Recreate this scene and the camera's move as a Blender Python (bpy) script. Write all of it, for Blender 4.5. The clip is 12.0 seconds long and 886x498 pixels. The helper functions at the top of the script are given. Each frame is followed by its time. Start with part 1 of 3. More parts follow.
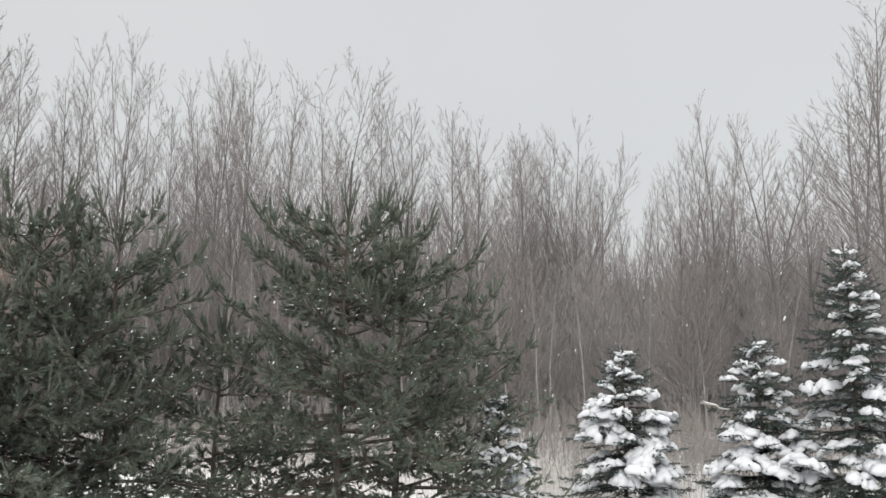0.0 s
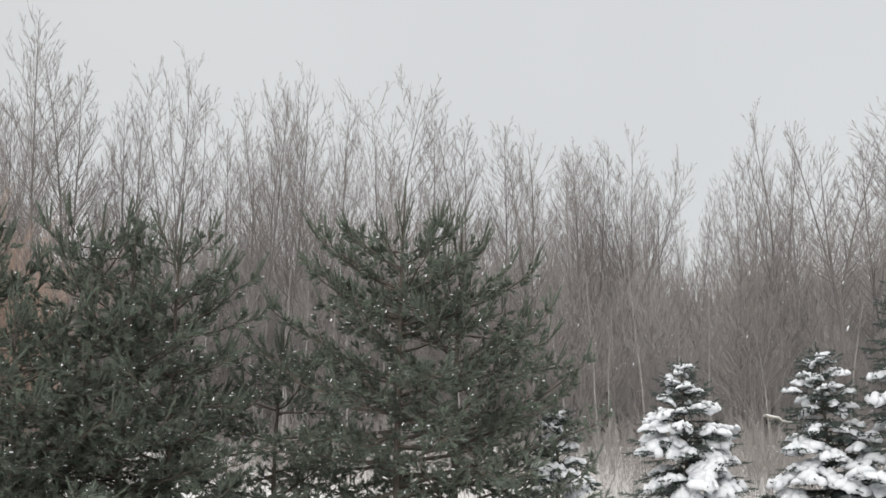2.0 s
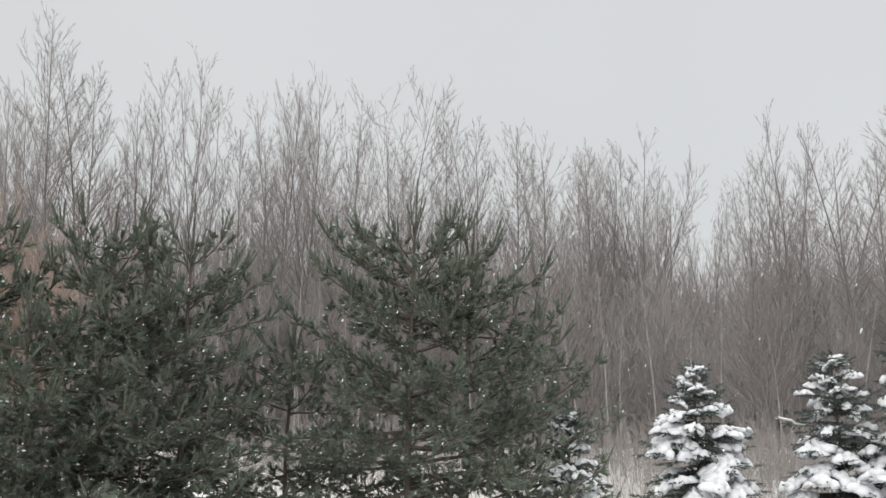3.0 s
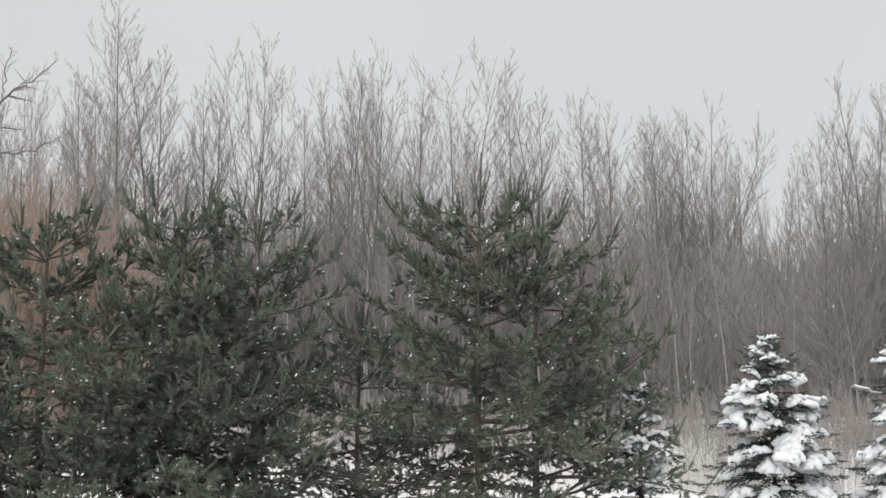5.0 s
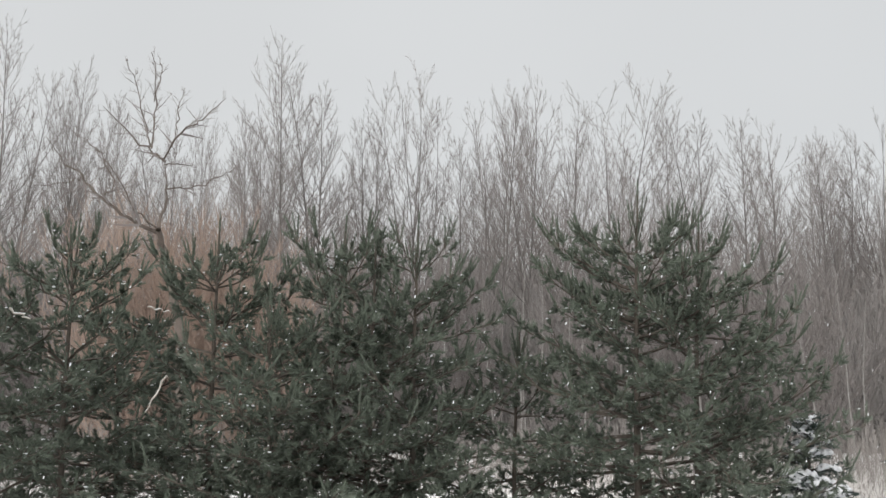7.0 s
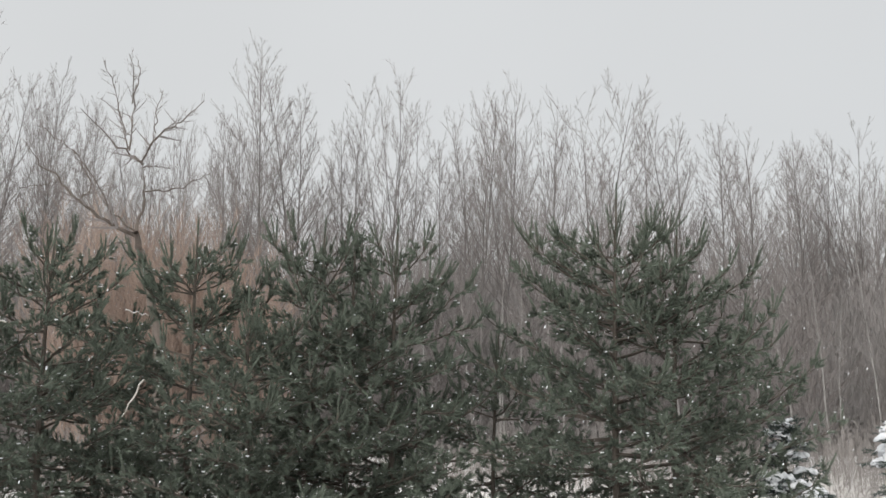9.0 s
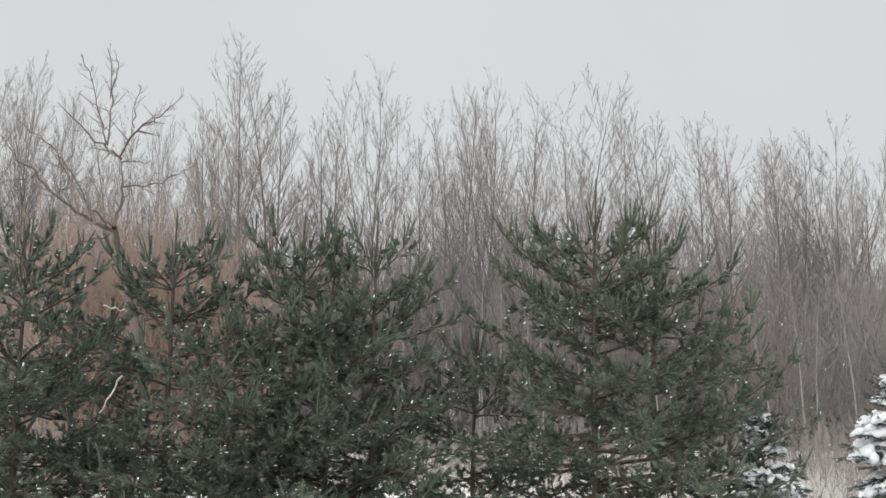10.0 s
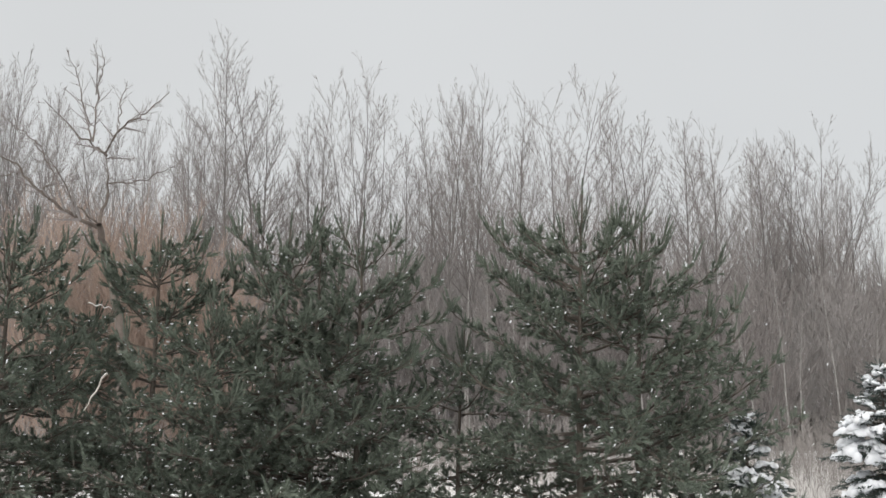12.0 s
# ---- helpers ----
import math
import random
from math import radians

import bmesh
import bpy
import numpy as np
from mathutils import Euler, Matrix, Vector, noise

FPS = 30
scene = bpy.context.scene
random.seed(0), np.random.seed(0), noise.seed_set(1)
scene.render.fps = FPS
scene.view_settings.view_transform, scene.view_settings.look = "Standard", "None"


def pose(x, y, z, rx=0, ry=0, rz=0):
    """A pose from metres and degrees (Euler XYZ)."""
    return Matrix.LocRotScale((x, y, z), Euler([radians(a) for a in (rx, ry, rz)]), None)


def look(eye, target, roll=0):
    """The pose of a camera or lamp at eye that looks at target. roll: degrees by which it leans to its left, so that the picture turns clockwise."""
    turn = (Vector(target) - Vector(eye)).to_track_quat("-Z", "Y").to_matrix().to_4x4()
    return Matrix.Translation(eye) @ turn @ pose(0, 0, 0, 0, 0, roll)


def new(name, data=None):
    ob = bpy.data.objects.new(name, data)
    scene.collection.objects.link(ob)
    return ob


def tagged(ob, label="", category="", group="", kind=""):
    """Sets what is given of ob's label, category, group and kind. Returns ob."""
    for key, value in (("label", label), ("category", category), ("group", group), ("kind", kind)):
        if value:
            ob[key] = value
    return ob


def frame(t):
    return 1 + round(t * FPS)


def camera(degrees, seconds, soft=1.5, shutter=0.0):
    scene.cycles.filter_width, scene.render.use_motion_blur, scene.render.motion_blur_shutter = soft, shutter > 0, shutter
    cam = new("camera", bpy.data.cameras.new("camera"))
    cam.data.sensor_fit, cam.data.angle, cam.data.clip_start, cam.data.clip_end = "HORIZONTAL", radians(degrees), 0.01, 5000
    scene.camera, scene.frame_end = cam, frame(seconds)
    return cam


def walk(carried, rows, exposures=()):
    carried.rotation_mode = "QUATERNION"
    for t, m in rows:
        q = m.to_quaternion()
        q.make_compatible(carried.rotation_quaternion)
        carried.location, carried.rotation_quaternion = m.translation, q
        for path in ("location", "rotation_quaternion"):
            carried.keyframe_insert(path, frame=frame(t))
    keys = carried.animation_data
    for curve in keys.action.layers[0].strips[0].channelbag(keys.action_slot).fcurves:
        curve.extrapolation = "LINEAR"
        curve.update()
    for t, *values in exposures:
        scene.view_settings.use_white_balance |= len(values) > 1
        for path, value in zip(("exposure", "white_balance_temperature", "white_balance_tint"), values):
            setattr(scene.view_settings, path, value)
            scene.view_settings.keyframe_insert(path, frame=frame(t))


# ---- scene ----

# ------------------------------------------------------------ camera
# A camera held in one spot and swung round: seconds, yaw to the left, pitch up, lean to the right.
EYE = 1.7
cam = camera(46.1, 12.0, soft=1.5)
ROWS = [
    (0.0, 0.00, 9.00, 0.00), (0.5, 0.08, 9.09, -0.15), (1.0, 0.78, 9.09, 0.20), (1.5, 2.14, 9.52, 0.52),
    (2.0, 3.04, 9.87, 0.58), (2.5, 3.59, 9.93, 0.30), (3.0, 3.69, 9.92, 0.28), (3.2, 3.81, 9.92, 0.30),
    (4.8, 5.77, 9.20, 0.98), (5.0, 7.35, 8.53, 1.02), (5.5, 12.86, 8.37, 0.80), (6.0, 15.81, 10.05, 0.41),
    (6.5, 16.21, 10.44, 0.22), (7.0, 15.99, 10.14, 0.11), (7.2, 15.83, 10.08, 0.12), (8.8, 14.92, 10.37, 0.19),
    (9.0, 14.83, 10.33, 0.21), (9.5, 14.40, 10.19, 0.32), (10.0, 13.71, 10.10, 0.32), (10.5, 13.42, 10.08, 0.04),
    (11.0, 13.22, 10.09, -0.02), (11.5, 12.95, 10.11, 0.05), (12.0, 12.95, 10.02, 0.17),
]
walk(cam, [(t, pose(0, 0, EYE, 0, 0, yaw) @ pose(0, 0, 0, 90 + pitch) @ pose(0, 0, 0, 0, 0, -lean)) for t, yaw, pitch, lean in ROWS])

# ------------------------------------------------------------ light: a snow-grey overcast sky
SKY = 0.62
world = bpy.data.worlds.new("overcast_sky")
scene.world = world
world.use_nodes = True
wt = world.node_tree
wt.nodes.clear()
w_out = wt.nodes.new("ShaderNodeOutputWorld")
w_bg = wt.nodes.new("ShaderNodeBackground")
w_sky = wt.nodes.new("ShaderNodeTexSky")
w_sky.sky_type, w_sky.sun_disc = "NISHITA", False
w_sky.sun_elevation, w_sky.sun_rotation = radians(38), radians(200)
w_mix = wt.nodes.new("ShaderNodeMix")
w_mix.data_type = "RGBA"
w_mix.inputs["Factor"].default_value = 0.985
w_co = wt.nodes.new("ShaderNodeTexCoord")
w_sep = wt.nodes.new("ShaderNodeSeparateXYZ")
w_ramp = wt.nodes.new("ShaderNodeValToRGB")
w_ramp.color_ramp.elements[0].position, w_ramp.color_ramp.elements[0].color = 0.0, (1.055, 1.06, 1.045, 1)
w_ramp.color_ramp.elements[1].position, w_ramp.color_ramp.elements[1].color = 1.0, (3.5, 3.46, 3.36, 1)
mid = w_ramp.color_ramp.elements.new(0.42)
mid.color = (1.085, 1.10, 1.10, 1)
w_noise = wt.nodes.new("ShaderNodeTexNoise")
w_noise.inputs["Scale"].default_value, w_noise.inputs["Detail"].default_value = 2.2, 3
w_var = wt.nodes.new("ShaderNodeMapRange")
w_var.inputs["To Min"].default_value, w_var.inputs["To Max"].default_value = 0.93, 1.07
w_mul = wt.nodes.new("ShaderNodeVectorMath")
w_mul.operation = "SCALE"
wt.links.new(w_co.outputs["Generated"], w_sep.inputs[0])
wt.links.new(w_co.outputs["Generated"], w_noise.inputs["Vector"])
wt.links.new(w_sep.outputs["Z"], w_ramp.inputs[0])
wt.links.new(w_noise.outputs[0], w_var.inputs["Value"])
wt.links.new(w_ramp.outputs[0], w_mul.inputs[0])
wt.links.new(w_var.outputs[0], w_mul.inputs["Scale"])
wt.links.new(w_sky.outputs[0], w_mix.inputs["A"])
wt.links.new(w_mul.outputs[0], w_mix.inputs["B"])
wt.links.new(w_mix.outputs["Result"], w_bg.inputs["Color"])
wt.links.new(w_bg.outputs[0], w_out.inputs[0])
w_bg.inputs["Strength"].default_value = SKY

sun = new("sun", bpy.data.lights.new("sun", "SUN"))
sun.data.energy, sun.data.angle, sun.data.color = 1.55, radians(40), (1.0, 0.97, 0.93)
sun.matrix_world = look((-12, -30, 28), (0, 20, 0))

# ------------------------------------------------------------ materials
def material(name, low, high, scale=8.0, rough=0.85, bump=0.3, stretch=(1, 1, 1), speck=None, speck_at=0.62, island=0.0, top=None, top_from=0.35, sheen=0.0):
    """Two-scale noise between two colours, specks of a third, and a settled layer on faces that look up."""
    m = bpy.data.materials.new(name)
    m.use_nodes = True
    nt = m.node_tree
    bsdf = nt.nodes["Principled BSDF"]
    bsdf.inputs["Roughness"].default_value = rough
    bsdf.inputs["Specular IOR Level"].default_value = 0.25
    co = nt.nodes.new("ShaderNodeTexCoord")
    mp = nt.nodes.new("ShaderNodeMapping")
    mp.inputs["Scale"].default_value = stretch
    nt.links.new(co.outputs["Object"], mp.inputs[0])
    big = nt.nodes.new("ShaderNodeTexNoise")
    big.inputs["Scale"].default_value, big.inputs["Detail"].default_value = scale, 3
    fine = nt.nodes.new("ShaderNodeTexNoise")
    fine.inputs["Scale"].default_value, fine.inputs["Detail"].default_value = scale * 9, 2
    for n in (big, fine):
        nt.links.new(mp.outputs[0], n.inputs["Vector"])
    add = nt.nodes.new("ShaderNodeMath")
    add.operation = "MULTIPLY_ADD"
    add.inputs[1].default_value = 0.45
    nt.links.new(fine.outputs[0], add.inputs[0])
    nt.links.new(big.outputs[0], add.inputs[2])
    last = add.outputs[0]
    if island:
        geo_i = nt.nodes.new("ShaderNodeNewGeometry")
        isl = nt.nodes.new("ShaderNodeMath")
        isl.operation = "MULTIPLY_ADD"
        isl.inputs[1].default_value = island
        nt.links.new(geo_i.outputs["Random Per Island"], isl.inputs[0])
        nt.links.new(last, isl.inputs[2])
        last = isl.outputs[0]
    rng = nt.nodes.new("ShaderNodeMapRange")
    rng.inputs["From Min"].default_value, rng.inputs["From Max"].default_value = 0.45, 1.0 + island
    nt.links.new(last, rng.inputs["Value"])
    mix = nt.nodes.new("ShaderNodeMix")
    mix.data_type = "RGBA"
    mix.inputs["A"].default_value, mix.inputs["B"].default_value = (*low, 1), (*high, 1)
    nt.links.new(rng.outputs[0], mix.inputs["Factor"])
    colour = mix.outputs["Result"]
    if speck:
        st = nt.nodes.new("ShaderNodeMapRange")
        st.inputs["From Min"].default_value, st.inputs["From Max"].default_value = speck_at, speck_at + 0.06
        nt.links.new(fine.outputs[0], st.inputs["Value"])
        mx = nt.nodes.new("ShaderNodeMix")
        mx.data_type = "RGBA"
        mx.inputs["B"].default_value = (*speck, 1)
        nt.links.new(st.outputs[0], mx.inputs["Factor"])
        nt.links.new(colour, mx.inputs["A"])
        colour = mx.outputs["Result"]
    if top:
        geo = nt.nodes.new("ShaderNodeNewGeometry")
        sep = nt.nodes.new("ShaderNodeSeparateXYZ")
        nt.links.new(geo.outputs["Normal"], sep.inputs[0])
        tr = nt.nodes.new("ShaderNodeMapRange")
        tr.inputs["From Min"].default_value, tr.inputs["From Max"].default_value = top_from, top_from + 0.3
        nt.links.new(sep.outputs["Z"], tr.inputs["Value"])
        mt = nt.nodes.new("ShaderNodeMix")
        mt.data_type = "RGBA"
        mt.inputs["B"].default_value = (*top, 1)
        nt.links.new(tr.outputs[0], mt.inputs["Factor"])
        nt.links.new(colour, mt.inputs["A"])
        colour = mt.outputs["Result"]
    nt.links.new(colour, bsdf.inputs["Base Color"])
    if bump:
        bp = nt.nodes.new("ShaderNodeBump")
        bp.inputs["Strength"].default_value, bp.inputs["Distance"].default_value = bump, 0.01
        nt.links.new(add.outputs[0], bp.inputs["Height"])
        nt.links.new(bp.outputs[0], bsdf.inputs["Normal"])
    return m


SNOW_C = (0.82, 0.84, 0.86)
M_SNOW = material("settled_snow", (0.58, 0.60, 0.63), (0.75, 0.76, 0.78), 3.0, 0.7, 0.5)
M_GROUND = material("snow_field", (0.56, 0.56, 0.56), (0.80, 0.80, 0.81), 0.6, 0.8, 0.7, speck=(0.34, 0.29, 0.25), speck_at=0.64)
# paler copy of M_BARK: the haze of distance is painted into its colour
M_FARBARK = material("hazed_far_bark", (0.16, 0.147, 0.142), (0.27, 0.252, 0.245), 3.0, 0.9, 0.3, (1, 1, 0.3))
M_BARK = material("grey_poplar_bark", (0.125, 0.114, 0.109), (0.215, 0.199, 0.192), 3.0, 0.9, 0.4, (1, 1, 0.3))
M_TWIG = material("grey_brown_twigs", (0.178, 0.160, 0.152), (0.270, 0.248, 0.240), 1.2, 0.9, 0, island=0.3)
# paler copy of M_TWIG for far crowns, haze put into the colour
M_FARTWIG = material("hazed_far_twigs", (0.245, 0.227, 0.220), (0.345, 0.324, 0.317), 0.8, 0.9, 0, island=0.3)
# twigs behind the wood, paled in their colour to stand for haze
M_HAZETWIG = material("hazed_far_saplings", (0.23, 0.213, 0.205), (0.34, 0.32, 0.31), 0.4, 0.9, 0, island=0.4)
M_BRUSH = material("frosted_brush", (0.15, 0.135, 0.125), (0.36, 0.335, 0.32), 1.5, 0.9, 0, island=0.5)
M_BIRCH = material("white_birch_bark", (0.20, 0.19, 0.18), (0.40, 0.385, 0.37), 2.0, 0.8, 0.3, (1, 1, 2.5), speck=(0.12, 0.11, 0.10), speck_at=0.64)
M_WILLOW = material("dark_willow_bark", (0.085, 0.07, 0.06), (0.19, 0.16, 0.14), 3.0, 0.9, 0.5, (1, 1, 0.4), top=(0.6, 0.6, 0.6), top_from=0.85)
M_RUST = material("rusty_orange_twigs", (0.25, 0.185, 0.15), (0.40, 0.31, 0.26), 1.5, 0.9, 0, island=0.3)
M_PINEBARK = material("pine_bark", (0.06, 0.05, 0.042), (0.15, 0.13, 0.11), 9.0, 0.9, 0.5, (1, 1, 0.4), top=(0.5, 0.5, 0.5), top_from=0.93)
M_NEEDLE = material("white_pine_needles", (0.071, 0.086, 0.068), (0.176, 0.206, 0.163), 1.6, 0.5, 0, island=0.4, top=(0.34, 0.36, 0.34), top_from=0.86)
M_SPRUCE = material("blue_green_spruce_needles", (0.035, 0.050, 0.046), (0.085, 0.110, 0.098), 2.5, 0.6, 0, island=0.35)
M_GRASS = material("dry_frosted_grass", (0.44, 0.41, 0.385), (0.80, 0.79, 0.78), 1.5, 0.9, 0, island=0.4)
M_STUB = material("broken_pale_wood", (0.30, 0.27, 0.23), (0.58, 0.55, 0.50), 6.0, 0.8, 0.3, top=SNOW_C, top_from=0.2)
M_FARWOOD = material("far_wood_edge", (0.19, 0.175, 0.168), (0.36, 0.335, 0.325), 0.25, 0.95, 0, (1, 1, 0.25))


# ------------------------------------------------------------ mesh helpers
def polar(az, d, z=0.0):
    """The place at an azimuth (degrees to the right of straight ahead) and a distance."""
    return Vector((d * math.sin(radians(az)), d * math.cos(radians(az)), z))


def rise(el, d):
    """The height above the ground that is seen at an elevation el from the eye, d metres off."""
    return EYE + d * math.tan(radians(el))


def mesh_of(name, v, f, mat, smooth=False):
    me = bpy.data.meshes.new(name)
    v, f = np.asarray(v, np.float32), np.asarray(f, np.int32)
    k = f.shape[1]
    me.vertices.add(len(v))
    me.vertices.foreach_set("co", v.ravel())
    me.loops.add(f.size)
    me.loops.foreach_set("vertex_index", f.ravel())
    me.polygons.add(len(f))
    me.polygons.foreach_set("loop_start", np.arange(len(f), dtype=np.int32) * k)
    me.polygons.foreach_set("use_smooth", np.full(len(f), smooth))
    me.materials.append(mat)
    me.update(calc_edges=True)
    return me


def part(name, me, parent=None, label=""):
    ob = new(name, me)
    if parent is not None:
        ob.parent = parent
    return tagged(ob, label)


def thing(name, place, label, category, group="", kind="", turn=0.0):
    ob = new(name)
    ob.empty_display_size = 0.2
    ob.matrix_basis = pose(*place, 0, 0, turn)
    return tagged(ob, label, category, group, kind)


def tubes(lines, sides=3):
    """Tapered tubes along polylines [(points, radii)], as vertices and quads."""
    vs, fs, base = [], [], 0
    ang = np.arange(sides) * 2 * np.pi / sides
    ca, sa = np.cos(ang)[None, :, None], np.sin(ang)[None, :, None]
    for pts, rad in lines:
        p = np.asarray(pts, float)
        n = len(p)
        d = np.empty_like(p)
        d[1:-1] = p[2:] - p[:-2]
        d[0], d[-1] = p[1] - p[0], p[-1] - p[-2]
        d /= np.linalg.norm(d, axis=1, keepdims=True) + 1e-9
        ref = np.where(np.abs(d[:, 2:3]) > 0.9, np.array([[1.0, 0, 0]]), np.array([[0, 0, 1.0]]))
        u = np.cross(d, ref)
        u /= np.linalg.norm(u, axis=1, keepdims=True) + 1e-9
        w = np.cross(d, u)
        r = np.asarray(rad, float)[:, None, None]
        ring = p[:, None, :] + r * (ca * u[:, None, :] + sa * w[:, None, :])
        vs.append(ring.reshape(-1, 3))
        i = np.arange(n - 1)[:, None] * sides
        j = np.arange(sides)[None, :]
        k = (j + 1) % sides
        fs.append((np.stack([i + j, i + k, i + sides + k, i + sides + j], -1) + base).reshape(-1, 4))
        base += n * sides
    return np.concatenate(vs), np.concatenate(fs)


def bent(rng, start, way, length, n, wob, lift):
    """A wandering polyline that turns upwards by lift."""
    d = np.array(way, float)
    d /= np.linalg.norm(d)
    pts = [np.array(start, float)]
    for _ in range(n):
        d = d + rng.normal(0, wob, 3) + np.array([0, 0, lift])
        d /= np.linalg.norm(d)
        pts.append(pts[-1] + d * length / n)
    return np.array(pts)


def along(pts, s):
    x = s * (len(pts) - 1)
    i = min(int(x), len(pts) - 2)
    return pts[i] + (pts[i + 1] - pts[i]) * (x - i), pts[i + 1] - pts[i]


def aside(rng, way, spread, turn=None):
    """A direction at an angle of spread (degrees) from way, turned about it."""
    w = np.array(way, float) / (np.linalg.norm(way) + 1e-9)
    ref = np.array([1.0, 0, 0]) if abs(w[2]) > 0.9 else np.array([0, 0, 1.0])
    u = np.cross(w, ref)
    u /= np.linalg.norm(u)
    v = np.cross(w, u)
    a = rng.uniform(0, 2 * np.pi) if turn is None else turn
    s = radians(spread)
    return w * math.cos(s) + (u * math.cos(a) + v * math.sin(a)) * math.sin(s)


class Wood:
    """Collects the limbs (bent tubes) and the fine twigs (straight tapering spikes) of one crown."""

    def __init__(self):
        self.lines, self.roots, self.ways, self.radii = [], [], [], []

    def twig(self, root, way, length, radius):
        self.roots.append(root)
        self.ways.append(np.asarray(way) * length)
        self.radii.append(radius)

    def mesh(self, name, mat, sides=3):
        vs, fs, base = [], [], 0
        if self.lines:
            v, f = tubes(self.lines, sides)
            vs.append(v)
            fs += [f[:, [0, 1, 2]], f[:, [0, 2, 3]]]
            base = len(v)
        if self.roots:
            p, w, r = np.array(self.roots), np.array(self.ways), np.array(self.radii)[:, None]
            ref = np.where(np.abs(w[:, 2:3]) > 0.9 * np.linalg.norm(w, axis=1, keepdims=True), np.array([[1.0, 0, 0]]), np.array([[0, 0, 1.0]]))
            u = np.cross(w, ref)
            u /= np.linalg.norm(u, axis=1, keepdims=True) + 1e-9
            t = np.cross(w, u)
            t /= np.linalg.norm(t, axis=1, keepdims=True) + 1e-9
            v = np.stack([p + u * r, p - u * r * 0.5 + t * r * 0.87, p - u * r * 0.5 - t * r * 0.87, p + w], 1).reshape(-1, 3)
            a = base + 4 * np.arange(len(p))
            vs.append(v)
            fs += [np.stack([a, a + 1, a + 3], 1), np.stack([a + 1, a + 2, a + 3], 1), np.stack([a + 2, a, a + 3], 1)]
        return mesh_of(name, np.concatenate(vs), np.concatenate(fs), mat)


def clothe(rng, limb, length, r0, wood, count, from_s, ratio, spread, lift=0.06, subs=8, tip=0.0062, wob=0.10):
    """Branches and twigs along a limb."""
    count = max(2, round(count * min(1.6, length / 3.0)))
    for i in range(count):
        s = from_s + (0.98 - from_s) * (i + rng.uniform(0, 1)) / count
        at, way = along(limb, s)
        ln = length * ratio * (1.15 - s) * rng.uniform(0.6, 1.25)
        if ln < 0.12:
            continue
        b = bent(rng, at, aside(rng, way, rng.normal(spread, 9)), ln, 2, wob, lift)
        rb = max(tip, r0 * (1 - s) * 0.5)
        wood.lines.append((b, (rb, rb * 0.8, tip * 0.35)))
        for _ in range(subs):
            at2, way2 = along(b, rng.uniform(0.1, 0.97))
            wood.twig(at2, aside(rng, way2 + np.array([0, 0, 0.15 * ln]), rng.normal(30, 9)), ln * rng.uniform(0.35, 0.95), tip)


def boughs(rng, wood, limb, length, radius, per_metre, fine, tip, spread=31, lift=0.10, ratio=0.42):
    """Side branches along a limb, each one set with fine rising twigs."""
    n = max(2, int(length * per_metre * rng.uniform(0.8, 1.2)))
    for i in range(n):
        s = 0.14 + 0.84 * (i + rng.uniform(0, 1)) / n
        at, way = along(limb, s)
        ln = length * ratio * (1.12 - s) * rng.uniform(0.6, 1.25) + 0.12
        b = bent(rng, at, aside(rng, way, rng.normal(spread, 9)), ln, 2, 0.07, lift * 1.5)
        r = max(tip, radius * (1 - s) * 0.5)
        wood.lines.append((b, np.linspace(r, tip * 0.6, 3)))
        for _ in range(max(2, int(fine * (0.5 + ln)))):
            p, w = along(b, rng.uniform(0.12, 0.98))
            w = w / (np.linalg.norm(w) + 1e-9)
            wood.twig(p, aside(rng, w + np.array([0, 0, 0.25]), rng.normal(27, 11)), rng.uniform(0.25, 0.85) * (0.20 + 0.38 * ln), tip)


